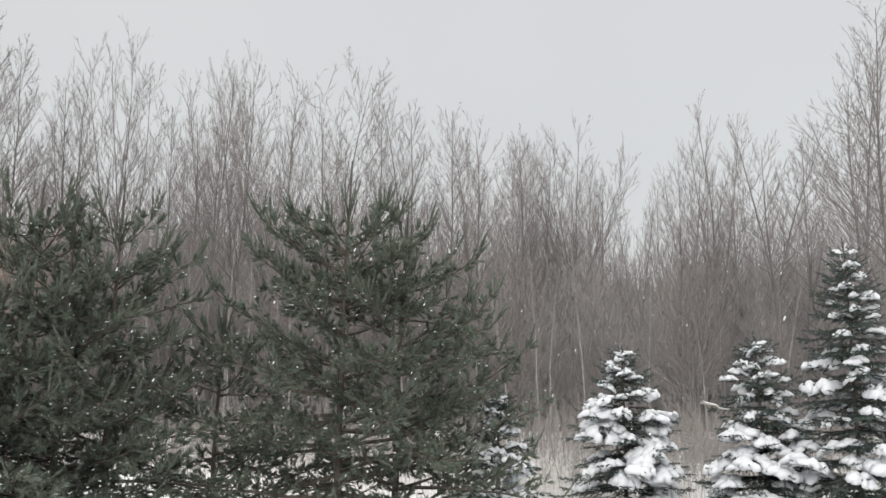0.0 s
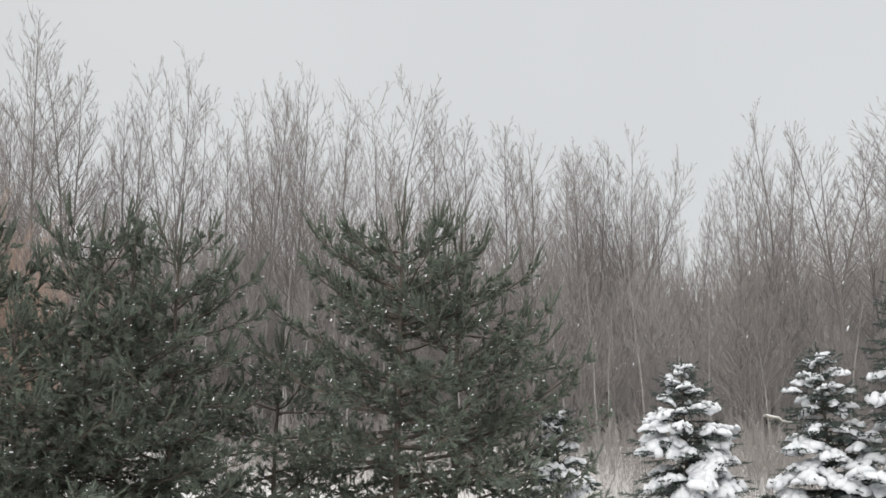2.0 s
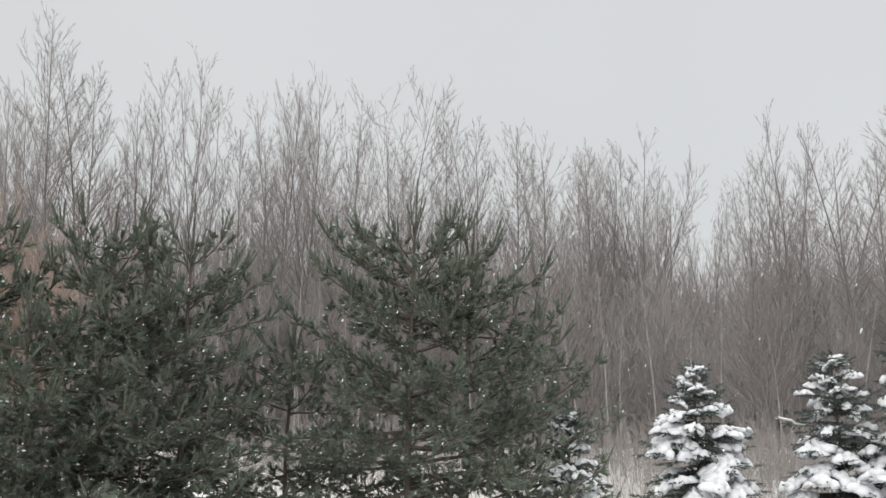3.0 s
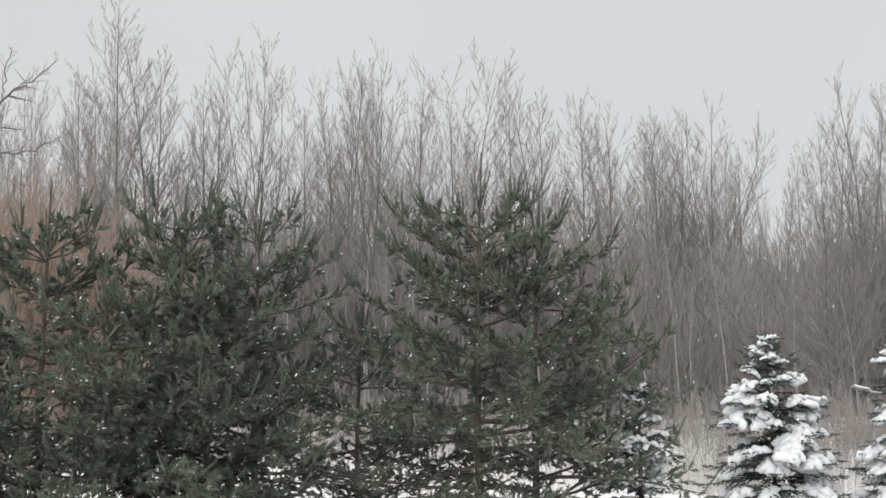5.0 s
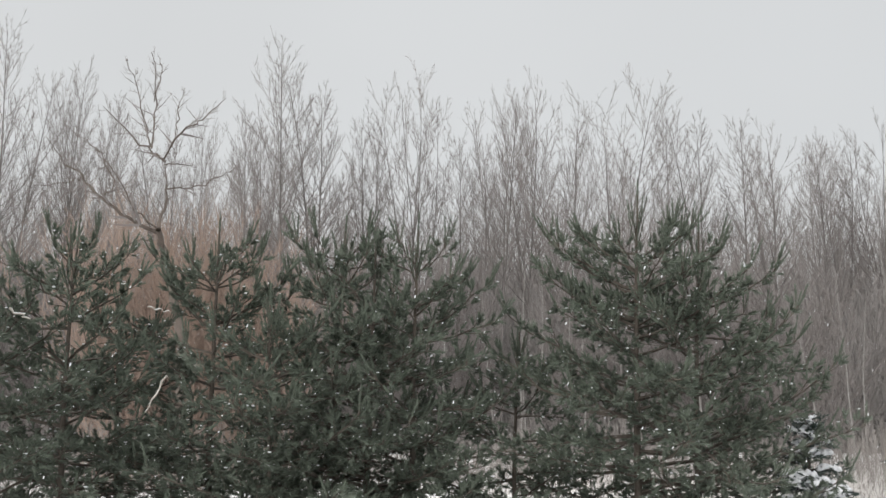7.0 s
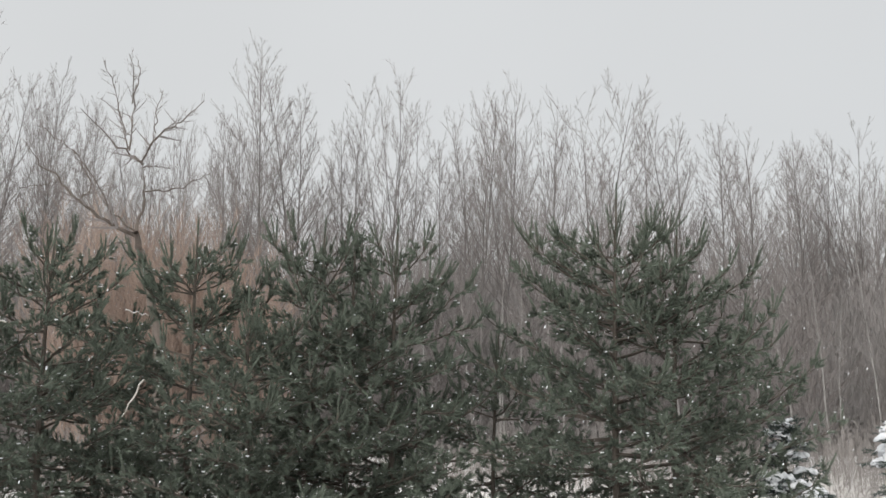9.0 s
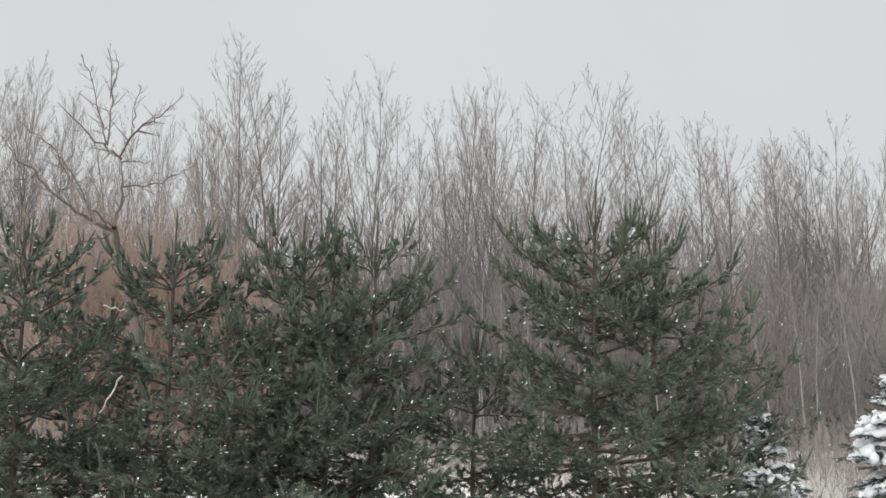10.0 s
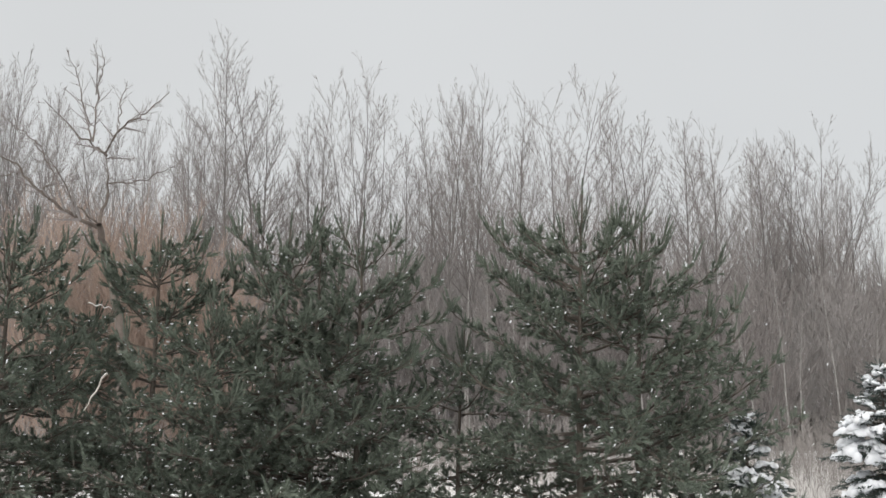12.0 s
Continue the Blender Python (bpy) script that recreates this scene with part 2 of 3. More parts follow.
def bare_lines(seed, height=16.0, base=0.25, half=0.18, leaders=1, fork=0.5, fan=14, primaries=42, angle=40, shape=0.8, per_metre=3.2, fine=6, tip=0.0055, wander=0.03, lift=0.11):
    """A leafless tree: the trunk, its rising leaders and limbs, and a crown of fine twigs filling its outline."""
    rng = np.random.default_rng(seed)
    r0 = height * 0.0052
    main, crown, stems = [], Wood(), []
    if leaders == 1:
        trunk = bent(rng, (0, 0, -0.2), (0, 0, 1), height, 18, wander * 0.5, 0.03)
        main.append((trunk, np.linspace(r0, 0.008, 19)))
        stems.append((trunk, r0))
    else:
        trunk = bent(rng, (0, 0, -0.2), (0, 0, 1), height * fork, 8, wander * 0.6, 0.03)
        main.append((trunk, np.linspace(r0, r0 * 0.72, 9)))
        turn = rng.uniform(0, 6.28)
        for k in range(leaders):
            at, _ = along(trunk, 1.0 if k < 2 else rng.uniform(0.72, 1.0))
            tilt = fan * rng.uniform(0.55, 1.35)
            ln = (height * rng.uniform(0.90, 1.0) - at[2]) / math.cos(radians(tilt * 0.6))
            stem = bent(rng, at, aside(rng, (0, 0, 1), tilt, turn + k * 6.283 / leaders + rng.normal(0, 0.3)), ln, 9, wander, 0.032)
            rs = r0 * (0.62 if leaders < 4 else 0.45)
            main.append((stem, np.linspace(rs, 0.007, 10)))
            stems.append((stem, rs))
    for stem, rs in stems:
        n = primaries // len(stems) + 4
        low = base if leaders == 1 else 0.04
        for i in range(n):
            s = low + (0.985 - low) * (i + rng.uniform(0, 1)) / n
            at, way = along(stem, s)
            u = (at[2] / height - base) / (1 - base)
            if u < 0:
                continue
            ln = height * half * (1.03 - u) ** shape * min(1.0, 0.55 + 1.6 * u) * rng.uniform(0.65, 1.2) + 0.55
            w = way / np.linalg.norm(way) + np.array([0, 0, 0.4])
            limb = bent(rng, at, aside(rng, w, rng.normal(angle * (1.12 - 0.42 * u), 6), i * 2.4 + rng.normal(0, 0.5)), ln, 5, 0.028 + wander * 0.6, lift)
            r = max(tip * 1.2, rs * (1 - s) * 0.42 + 0.004)
            (main if r > 0.013 else crown.lines).append((limb, np.linspace(r, tip * 0.7, 6)))
            boughs(rng, crown, limb, ln, r, per_metre, fine, tip, lift=lift)
    return main, crown


# ------------------------------------------------------------ ground
def ground():
    n = 90
    xs = np.sign(np.linspace(-1, 1, n)) * np.abs(np.linspace(-1, 1, n)) ** 3 * 1500
    ys = np.linspace(0, 1, n) ** 2.6 * 1700 - 40
    X, Y = np.meshgrid(xs, ys)
    Z = np.zeros_like(X)
    for i in range(n):
        for j in range(n):
            near = min(1.0, 60 / (1 + abs(X[i, j]) + abs(Y[i, j])))
            Z[i, j] = 0.16 * near * (noise.noise(Vector((X[i, j] * 0.11, Y[i, j] * 0.11, 0))) - 0.2)
    v = np.stack([X, Y, Z], -1).reshape(-1, 3)
    i, j = np.meshgrid(np.arange(n - 1), np.arange(n - 1), indexing="ij")
    a = (i * n + j).ravel()
    f = np.stack([a, a + 1, a + n + 1, a + n], -1)
    return tagged(new("ground", mesh_of("ground", v, f, M_GROUND, True)), "open field under fresh snow with grass stubble showing", "ground", kind="structure")


ground()


def dip(az):
    """The skyline of the wood sinks towards one side and has a notch."""
    return (1.0 if az < -4 else 1.0 - 0.009 * (az + 4) if az < 8 else 0.89) * (1 - 0.15 * math.exp(-((az - 10.9) / 1.7) ** 2))


def far_woods():
    """The dim far edge of the wood, closing the view between the stems."""
    rng = np.random.default_rng(5)
    vs, fs = [], []
    n = 900
    for k, (d, el) in enumerate(((104, 6.4), (112, 7.2), (120, 8.0), (130, 8.8), (140, 9.4))):
        base = len(vs)
        for i in range(n + 1):
            az = -62 + 110 * i / n
            dd = d + 2.5 * math.sin(i * 0.9)
            top = el * dip(az) * (1 + 0.12 * noise.noise(Vector((i * 0.05, k * 7.0, 0)))) * rng.uniform(0.84, 1.06)
            vs += [polar(az, dd, -0.4), polar(az, dd, rise(top, dd))]
        for i in range(n):
            a = base + 2 * i
            fs.append((a, a + 2, a + 3, a + 1))
    tagged(new("backdrop", mesh_of("backdrop", [tuple(v) for v in vs], fs, M_FARWOOD)), "dim grey-brown far edge of the leafless wood", "woods", kind="structure")
    # far twig tops whose pale colour carries the painted haze
    wood = Wood()
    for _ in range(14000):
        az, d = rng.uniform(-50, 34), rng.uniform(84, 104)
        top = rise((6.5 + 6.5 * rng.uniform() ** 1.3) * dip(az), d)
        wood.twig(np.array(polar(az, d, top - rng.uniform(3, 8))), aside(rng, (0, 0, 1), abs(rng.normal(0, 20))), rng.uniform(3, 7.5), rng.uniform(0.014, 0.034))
    tagged(new("far_saplings", wood.mesh("far_saplings", M_HAZETWIG)), "far tops of the leafless wood, haze painted into their pale colour", "woods", kind="stuff")


far_woods()


# ------------------------------------------------------------ the leafless trees
TEMPLATES = {}
MAKERS = {
    "spire": lambda: bare_lines(1, 16, 0.22, 0.31, 1, primaries=58, angle=48, shape=0.85, per_metre=3.0, fine=5.5, tip=0.0066),
    "spire_fine": lambda: bare_lines(2, 16, 0.28, 0.23, 2, 0.40, 8, primaries=62, angle=40, per_metre=3.2, fine=5.5, tip=0.006),
    "column": lambda: bare_lines(3, 16, 0.28, 0.23, 1, primaries=56, angle=42, shape=0.68, per_metre=3.2, fine=5.5, tip=0.006),
    "vase": lambda: bare_lines(4, 16, 0.38, 0.20, 3, 0.48, 17, primaries=54, angle=44, shape=0.7, per_metre=3.2, fine=5, tip=0.0065, wander=0.034),
    "round": lambda: bare_lines(5, 16, 0.34, 0.17, 6, 0.44, 18, primaries=78, angle=40, shape=0.5, per_metre=3.4, fine=5, tip=0.006, wander=0.04),
    "fork": lambda: bare_lines(6, 16, 0.34, 0.27, 2, 0.36, 12, primaries=36, angle=44, shape=0.6, per_metre=2.6, fine=4.5, tip=0.007, wander=0.034),
    "broom": lambda: bare_lines(7, 16, 0.30, 0.19, 5, 0.40, 11, primaries=84, angle=38, shape=0.6, per_metre=3.6, fine=6, tip=0.0058, wander=0.034),
    "sapling_a": lambda: bare_lines(11, 7, 0.05, 0.32, 3, 0.16, 13, primaries=50, angle=46, per_metre=3.8, fine=6, tip=0.0085),
    "sapling_b": lambda: bare_lines(12, 7, 0.05, 0.27, 4, 0.12, 11, primaries=54, angle=40, per_metre=3.8, fine=6, tip=0.0085),
    "sapling_c": lambda: bare_lines(13, 7, 0.06, 0.36, 2, 0.20, 14, primaries=44, angle=50, per_metre=3.8, fine=6, tip=0.0085),
}


def bare_tree(kind, az, el, d, label, size=1.0, turn=0.0, group="woodland trees", far=0):
    """One leafless tree at an azimuth, with its top at elevation el; far=1 takes the haze-pale colours."""
    key = (kind, far)
    if key not in TEMPLATES:
        main, crown = MAKERS[kind]()
        tops = np.array([p + w for p, w in zip(crown.roots, crown.ways)])[:, 2]
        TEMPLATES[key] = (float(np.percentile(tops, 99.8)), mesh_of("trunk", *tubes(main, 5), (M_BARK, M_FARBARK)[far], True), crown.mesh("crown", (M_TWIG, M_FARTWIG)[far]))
    tree = thing("tree", polar(az, d), label, "tree", group, turn=turn)
    full, trunk_me, crown_me = TEMPLATES[key]
    s = rise(el, d) / full
    tree.scale = (s * size, s * size, s)
    part("trunk", trunk_me, tree)
    part("crown", crown_me, tree, "spreading crown of fine bare twigs")
    return tree


TALL = "tall straight poplar, leafless, with ascending grey branches"
SLIM = "slender leafless tree with fine upswept grey twigs"
VASE = "leafless tree forking into several rising grey stems"
BROOM = "bushy leafless tree with a dense broom of fine twigs"
for kind, az, el, d, label, size, turn in (
    ("spire", -24.65, 21.75, 46, "tallest straight poplar, leafless, with long ascending branches", 1.0, 20),
    ("spire_fine", -22.6, 19.7, 50, SLIM, 1.1, 80),
    ("column", -21.1, 17.4, 54, TALL, 1.0, 45),
    ("column", -19.4, 17.3, 52, TALL, 1.0, 190),
    ("broom", -17.45, 19.6, 50, BROOM, 0.95, 10),
    ("column", -15.6, 16.6, 54, TALL, 1.0, 85),
    ("vase", -12.85, 19.25, 47, VASE, 0.85, 40),
    ("spire_fine", -11.35, 19.2, 52, SLIM, 0.9, 130),
    ("fork", -8.6, 19.2, 45, "leafless tree with two curving rising stems", 0.85, 60),
    ("fork", -6.3, 18.9, 45, "leafless tree forked low into spreading curved limbs", 1.1, 205),
    ("round", -9.9, 17.2, 56, BROOM, 0.8, 0),
    ("column", -3.9, 17.0, 54, TALL, 1.0, 105),
    ("spire_fine", -1.5, 17.6, 49, SLIM, 1.1, 60),
    ("column", -0.1, 16.9, 54, TALL, 1.1, 75),
    ("spire_fine", 1.9, 15.9, 48, SLIM, 1.15, 100),
    ("column", 3.9, 15.5, 55, TALL, 1.1, 10),
    ("spire_fine", 5.3, 15.1, 57, SLIM, 0.9, 120),
    ("round", 7.35, 15.45, 56, "leafless tree with a broad rounded crown of fine twigs", 1.05, 50),
    ("column", 8.9, 12.8, 60, TALL, 1.0, 140),
    ("spire_fine", 10.4, 12.1, 66, SLIM, 0.9, 150),
    ("spire", 12.75, 14.1, 52, TALL, 0.85, 170),
    ("vase", 15.0, 16.3, 49, VASE, 0.95, 200),
    ("column", 16.4, 13.9, 54, TALL, 1.0, 220),
    ("vase", 18.0, 15.75, 47, VASE, 1.1, 315),
    ("column", 20.1, 14.5, 52, TALL, 1.2, 240),
    ("spire_fine", 22.0, 19.0, 44, SLIM, 1.1, 260),
    ("spire", 23.7, 21.0, 38, "big leafless tree with dark ascending limbs", 1.2, 65),
    ("spire", -40.1, 21.4, 44, TALL, 0.9, 280),
    ("spire_fine", -38.8, 19.0, 46, SLIM, 1.0, 20),
    ("spire_fine", -36.6, 19.2, 48, SLIM, 0.9, 300),
    ("broom", -35.4, 18.2, 52, BROOM, 0.8, 320),
    ("column", -34.0, 17.4, 55, TALL, 0.9, 10),
    ("round", -29.3, 17.2, 54, BROOM, 0.7, 340),
    ("column", -27.4, 17.5, 52, TALL, 0.9, 25),
    ("column", -26.6, 16.9, 54, TALL, 0.9, 35),
    ("spire_fine", -30.9, 16.6, 56, SLIM, 1.0, 75),
    ("spire", -42.4, 20.5, 46, TALL, 0.9, 75),
    ("column", -14.2, 16.2, 56, TALL, 1.0, 55),
):
    bare_tree(kind, az, el, d, label, size, turn)

# more distant trees filling the wood between them, in the haze-pale colours
rng_w = np.random.default_rng(21)
for i in range(70):
    az = -46 + 76 * (i + rng_w.uniform(0.1, 0.9)) / 70
    el = (15.6 + rng_w.uniform(-4.2, 0.9)) * dip(az)
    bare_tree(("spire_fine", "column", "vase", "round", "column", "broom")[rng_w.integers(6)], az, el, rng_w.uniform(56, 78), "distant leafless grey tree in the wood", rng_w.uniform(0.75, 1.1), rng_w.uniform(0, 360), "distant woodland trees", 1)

# saplings at the foot of the wood
rng_w = np.random.default_rng(22)
for i in range(130):
    az = -46 + 76 * (i + rng_w.uniform(0, 1)) / 130
    d = rng_w.uniform(44.5, 56)
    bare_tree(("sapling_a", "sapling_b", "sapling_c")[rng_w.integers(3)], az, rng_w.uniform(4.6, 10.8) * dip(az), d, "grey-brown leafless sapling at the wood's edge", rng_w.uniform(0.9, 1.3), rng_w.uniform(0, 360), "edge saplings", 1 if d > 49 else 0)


def brush_mesh(seed):
    rng = np.random.default_rng(seed)
    wood = Wood()
    for _ in range(110):
        h = rng.uniform(0.8, 2.9) * rng.uniform(0.7, 1.0)
        stem = bent(rng, (rng.uniform(-3.5, 3.5), rng.uniform(-2, 2), -0.15), (rng.normal(0, 0.13), rng.normal(0, 0.13), 1), h, 4, 0.07, 0.02)
        wood.lines.append((stem, np.linspace(0.006, 0.003, 5)))
        for i in range(18):
            at, way = along(stem, 0.2 + 0.78 * (i + rng.uniform(0, 1)) / 18)
            wood.twig(at, aside(rng, way / np.linalg.norm(way), rng.normal(36, 14)), h * 0.2 * rng.uniform(0.4, 1.4), 0.0070)
    return wood.mesh("brush", M_BRUSH)


def edge_brush():
    rng = np.random.default_rng(11)
    low = [brush_mesh(140 + k) for k in range(4)]
    for d, lo, hi in ((43, -45, 30), (38, -45, 30), (33, 11.5, 30), (29, 11, 30), (26, 12, 30), (23, 13.5, 30), (36, 2, 16), (31, 6.5, 15), (27, 10.8, 14), (40, -2, 20), (32, -45, 0), (26, -45, -2)):
        az = lo
        while az < hi:
            ob = new("brush", low[rng.integers(4)])
            ob.matrix_basis = Matrix.Translation(polar(az, d + rng.uniform(-1.5, 1.5))) @ pose(0, 0, 0, 0, 0, rng.uniform(-20, 20) - az) @ Matrix.Scale(rng.uniform(0.7, 1.1), 4)
            tagged(ob, "low bare brush along the wood's snowy edge", "brush", "edge brush", "stuff")
            az += 7.0 * 44 / d * rng.uniform(0.85, 1.15)


edge_brush()


# ------------------------------------------------------------ pale birch stems
def birch(az, d, height, lean, seed):
    rng = np.random.default_rng(seed)
    stem = bent(rng, (0, 0, -0.2), (lean, rng.normal(0, 0.02), 1), height, 12, 0.025, 0.02)
    wood = Wood()
    clothe(rng, stem, height, 0.03, wood, 9, 0.45, 0.17, 34, subs=4)
    tree = thing("birch", polar(az, d), "slender birch with a pale bare stem", "tree", "pale birch stems")
    part("trunk", mesh_of("trunk", *tubes([(stem, np.linspace(rng.uniform(0.030, 0.050), 0.010, 13))], 6), M_BIRCH, True), tree, "pale white-grey stem")
    part("crown", wood.mesh("crown", M_TWIG), tree, "thin crown of bare twigs")


for i, (az, d, h, lean) in enumerate((
    (7.75, 43.5, 9.5, 0.02), (5.3, 44, 8.0, -0.01), (5.8, 44.5, 7.5, 0.04), (3.6, 44, 7.2, 0.0), (11.1, 44, 7.5, 0.03), (14.1, 44, 6.5, -0.04),
    (17.9, 44, 7.0, 0.02), (-11.8, 43, 9.0, 0.03), (-10.8, 43, 8.6, 0.05), (-11.4, 44, 7.6, -0.03), (-16.2, 43, 11.0, 0.06), (-9.1, 43, 6.8, 0.02),
    (-8.3, 44, 7.0, -0.02), (-13.2, 43.5, 8.0, 0.0), (-19.5, 44, 8.6, 0.03), (1.9, 44, 6.0, 0.01), (9.3, 44, 6.2, -0.03), (-27.0, 44, 9.0, 0.02), (-35.0, 44, 9.0, -0.02), (-2.0, 44, 7.5, 0.02),
)):
    birch(az, d, h, lean * 0.4, 300 + i)


# ------------------------------------------------------------ the crooked willow and the rusty shrub under it
def willow(az, d):
    rng = np.random.default_rng(77)

    def at(a, e):
        p = polar(a, d, rise(e, d)) - polar(az, d)
        q = p + Vector(polar(az, 1)) * rng.normal(0, 0.25)
        return np.array(q)

    def limb(*way):
        pts = [at(*w) for w in way]
        fine = []
        for a, b in zip(pts, pts[1:]):
            for k in range(4):
                fine.append(a + (b - a) * k / 4 + rng.normal(0, 0.035, 3))
        return np.array(fine + [pts[-1]])

    base = np.array([0, 0, -0.2])
    trunk = np.vstack([[base], limb((-30.1, 5.0), (-30.7, 7.6), (-31.34, 9.97), (-31.55, 10.7))])
    main = [(trunk, np.linspace(0.15, 0.09, len(trunk)))]
    limbs = [
        (limb((-31.55, 10.7), (-32.5, 11.0), (-33.5, 11.5), (-34.7, 12.25), (-35.6, 13.4), (-36.5, 14.0), (-37.5, 15.2)), 0.13),
        (limb((-31.55, 10.7), (-31.2, 12.5), (-31.4, 14.4)), 0.12),
        (limb((-31.4, 14.4), (-32.0, 14.9), (-33.3, 15.8), (-34.7, 16.9)), 0.09),
        (limb((-32.2, 15.0), (-32.4, 16.2), (-33.0, 18.2), (-33.6, 19.4)), 0.055),
        (limb((-32.1, 14.9), (-32.0, 17.6), (-32.4, 20.2)), 0.055),
        (limb((-31.4, 14.4), (-30.8, 16.0), (-29.8, 16.6), (-29.1, 17.3), (-28.25, 17.9)), 0.08),
        (limb((-31.4, 14.4), (-30.6, 14.4), (-29.9, 14.4)), 0.045),
        (limb((-31.2, 12.9), (-30.0, 13.2), (-28.6, 13.7), (-27.6, 14.2)), 0.055),
        (limb((-34.7, 12.25), (-34.0, 13.0), (-34.5, 14.5), (-35.6, 15.3), (-36.8, 16.2)), 0.055),
        (limb((-31.55, 10.7), (-32.9, 11.9), (-33.9, 13.6), (-34.9, 14.8)), 0.065),
        (limb((-31.9, 10.6), (-33.1, 10.0), (-33.9, 9.3)), 0.05),
        (limb((-35.6, 13.4), (-36.4, 13.2), (-37.5, 12.7)), 0.045),
        (limb((-30.8, 16.0), (-30.8, 17.3), (-30.5, 18.5)), 0.04),
        (limb((-32.2, 17.6), (-31.7, 19.0), (-31.9, 19.9)), 0.035),
    ]
    twigs = Wood()
    for pts, r in limbs:
        main.append((pts, np.linspace(r * 0.50, 0.009, len(pts))))
        span = float(np.linalg.norm(np.diff(pts, axis=0), axis=1).sum())
        boughs(rng, twigs, pts, span * 0.75, r, 8.0, 6, 0.0058, 44, 0.05, 0.34)
    tree = thing("willow", polar(az, d), "crooked leafless willow with dark leaning limbs", "tree")
    part("trunk", mesh_of("trunk", *tubes(main, 6), M_WILLOW, True), tree, "dark crooked trunk and limbs dusted with snow")
    part("crown", twigs.mesh("crown", M_TWIG), tree, "tangled crown of thin twigs")


willow(-30.1, 32.0)


def rusty_shrub(az, d, tall, seed, count=150):
    rng = np.random.default_rng(seed)
    stems, wood = Wood(), Wood()
    for _ in range(count):
        way = aside(rng, (0, 0, 1), rng.uniform(0, 26))
        ln = tall * rng.uniform(0.55, 1.0)
        s = bent(rng, (rng.normal(0, 0.7), rng.normal(0, 0.5), -0.1), way, ln, 4, 0.05, 0.02)
        stems.lines.append((s, np.linspace(0.012, 0.004, 5)))
        for _k in range(34):
            p, w = along(s, rng.uniform(0.3, 0.98))
            wood.twig(p, aside(rng, w, rng.normal(28, 9)), tall * rng.uniform(0.06, 0.17), 0.010)
    shrub = thing("shrub", polar(az, d), "tall leafless shrub of rusty orange-brown twigs", "shrub", "rusty shrubs")
    tagged(part("stemwood", stems.mesh("stemwood", M_RUST), shrub), kind="stuff")
    part("crown", wood.mesh("crown", M_RUST), shrub, "haze of fine rusty twigs")


for i, (az, el) in enumerate(((-28.0, 12.2), (-31.0, 12.0), (-33.6, 13.2), (-29.6, 12.8), (-26.4, 10.2))):
    rusty_shrub(az, 36.5 + (i % 2), rise(el, 36.5), 500 + i, 110)


# ------------------------------------------------------------ needles and snow
def tuft(seed, shoot, needle, count, spread, blade):
    """One shoot with its needles along +Z, as loose triangles (count, 3, 3)."""
    rng = np.random.default_rng(seed)
    tri = np.zeros((count, 3, 3))
    for i in range(count):
        s = rng.uniform(0.05, 1.0)
        root = np.array([0, 0, shoot * s])
        way = aside(rng, (0, 0, 1), spread * rng.uniform(0.6, 1.25) * (1 - 0.5 * s * s), rng.uniform(0, 6.283))
        side = np.cross(way, rng.normal(0, 1, 3))
        side /= np.linalg.norm(side)
        ln = needle * rng.uniform(0.7, 1.15)
        tri[i, 0], tri[i, 1] = root - side * blade / 2, root + side * blade / 2
        tri[i, 2] = root + way * ln + np.array([0, 0, 0.0])
    return tri


def needles(name, tufts, kinds, mat, seed):
    """All tufts [(place, way, size)] as one mesh."""
    rng = np.random.default_rng(seed)
    pos = np.array([t[0] for t in tufts])
    z = np.array([t[1] for t in tufts], float)
    z /= np.linalg.norm(z, axis=1, keepdims=True) + 1e-9
    size = np.array([t[2] for t in tufts])
    x = np.cross(z, rng.normal(0, 1, z.shape))
    x /= np.linalg.norm(x, axis=1, keepdims=True) + 1e-9
    y = np.cross(z, x)
    R = np.stack([x, y, z], -1)
    pick = rng.integers(0, len(kinds), len(tufts))
    out = []
    for k, tri in enumerate(kinds):
        m = pick == k
        if m.any():
            v = np.einsum("nij,kvj->nkvi", R[m], tri) * size[m][:, None, None, None] + pos[m][:, None, None, :]
            out.append(v.reshape(-1, 3))
    v = np.concatenate(out)
    return mesh_of(name, v, np.arange(len(v)).reshape(-1, 3), mat)


PINE_TUFTS = [tuft(k, 0.10, 0.075, 23, 34, 0.0140) for k in range(6)]
SHOOT_TUFTS = [tuft(20 + k, 0.20, 0.052, 48, 24, 0.0115) for k in range(4)]
SPRUCE_TUFTS = [tuft(40 + k, 0.16, 0.045, 24, 58, 0.013) for k in range(5)]

ICO = bmesh.new()
bmesh.ops.create_icosphere(ICO, subdivisions=2, radius=1.0)
ICO_V = np.array([v.co[:] for v in ICO.verts])
ICO_F = np.array([[v.index for v in f.verts] for f in ICO.faces])
ICO.free()
ICO1 = bmesh.new()
bmesh.ops.create_icosphere(ICO1, subdivisions=1, radius=1.0)
ICO1_V = np.array([v.co[:] for v in ICO1.verts])
ICO1_F = np.array([[v.index for v in f.verts] for f in ICO1.faces])
ICO1.free()


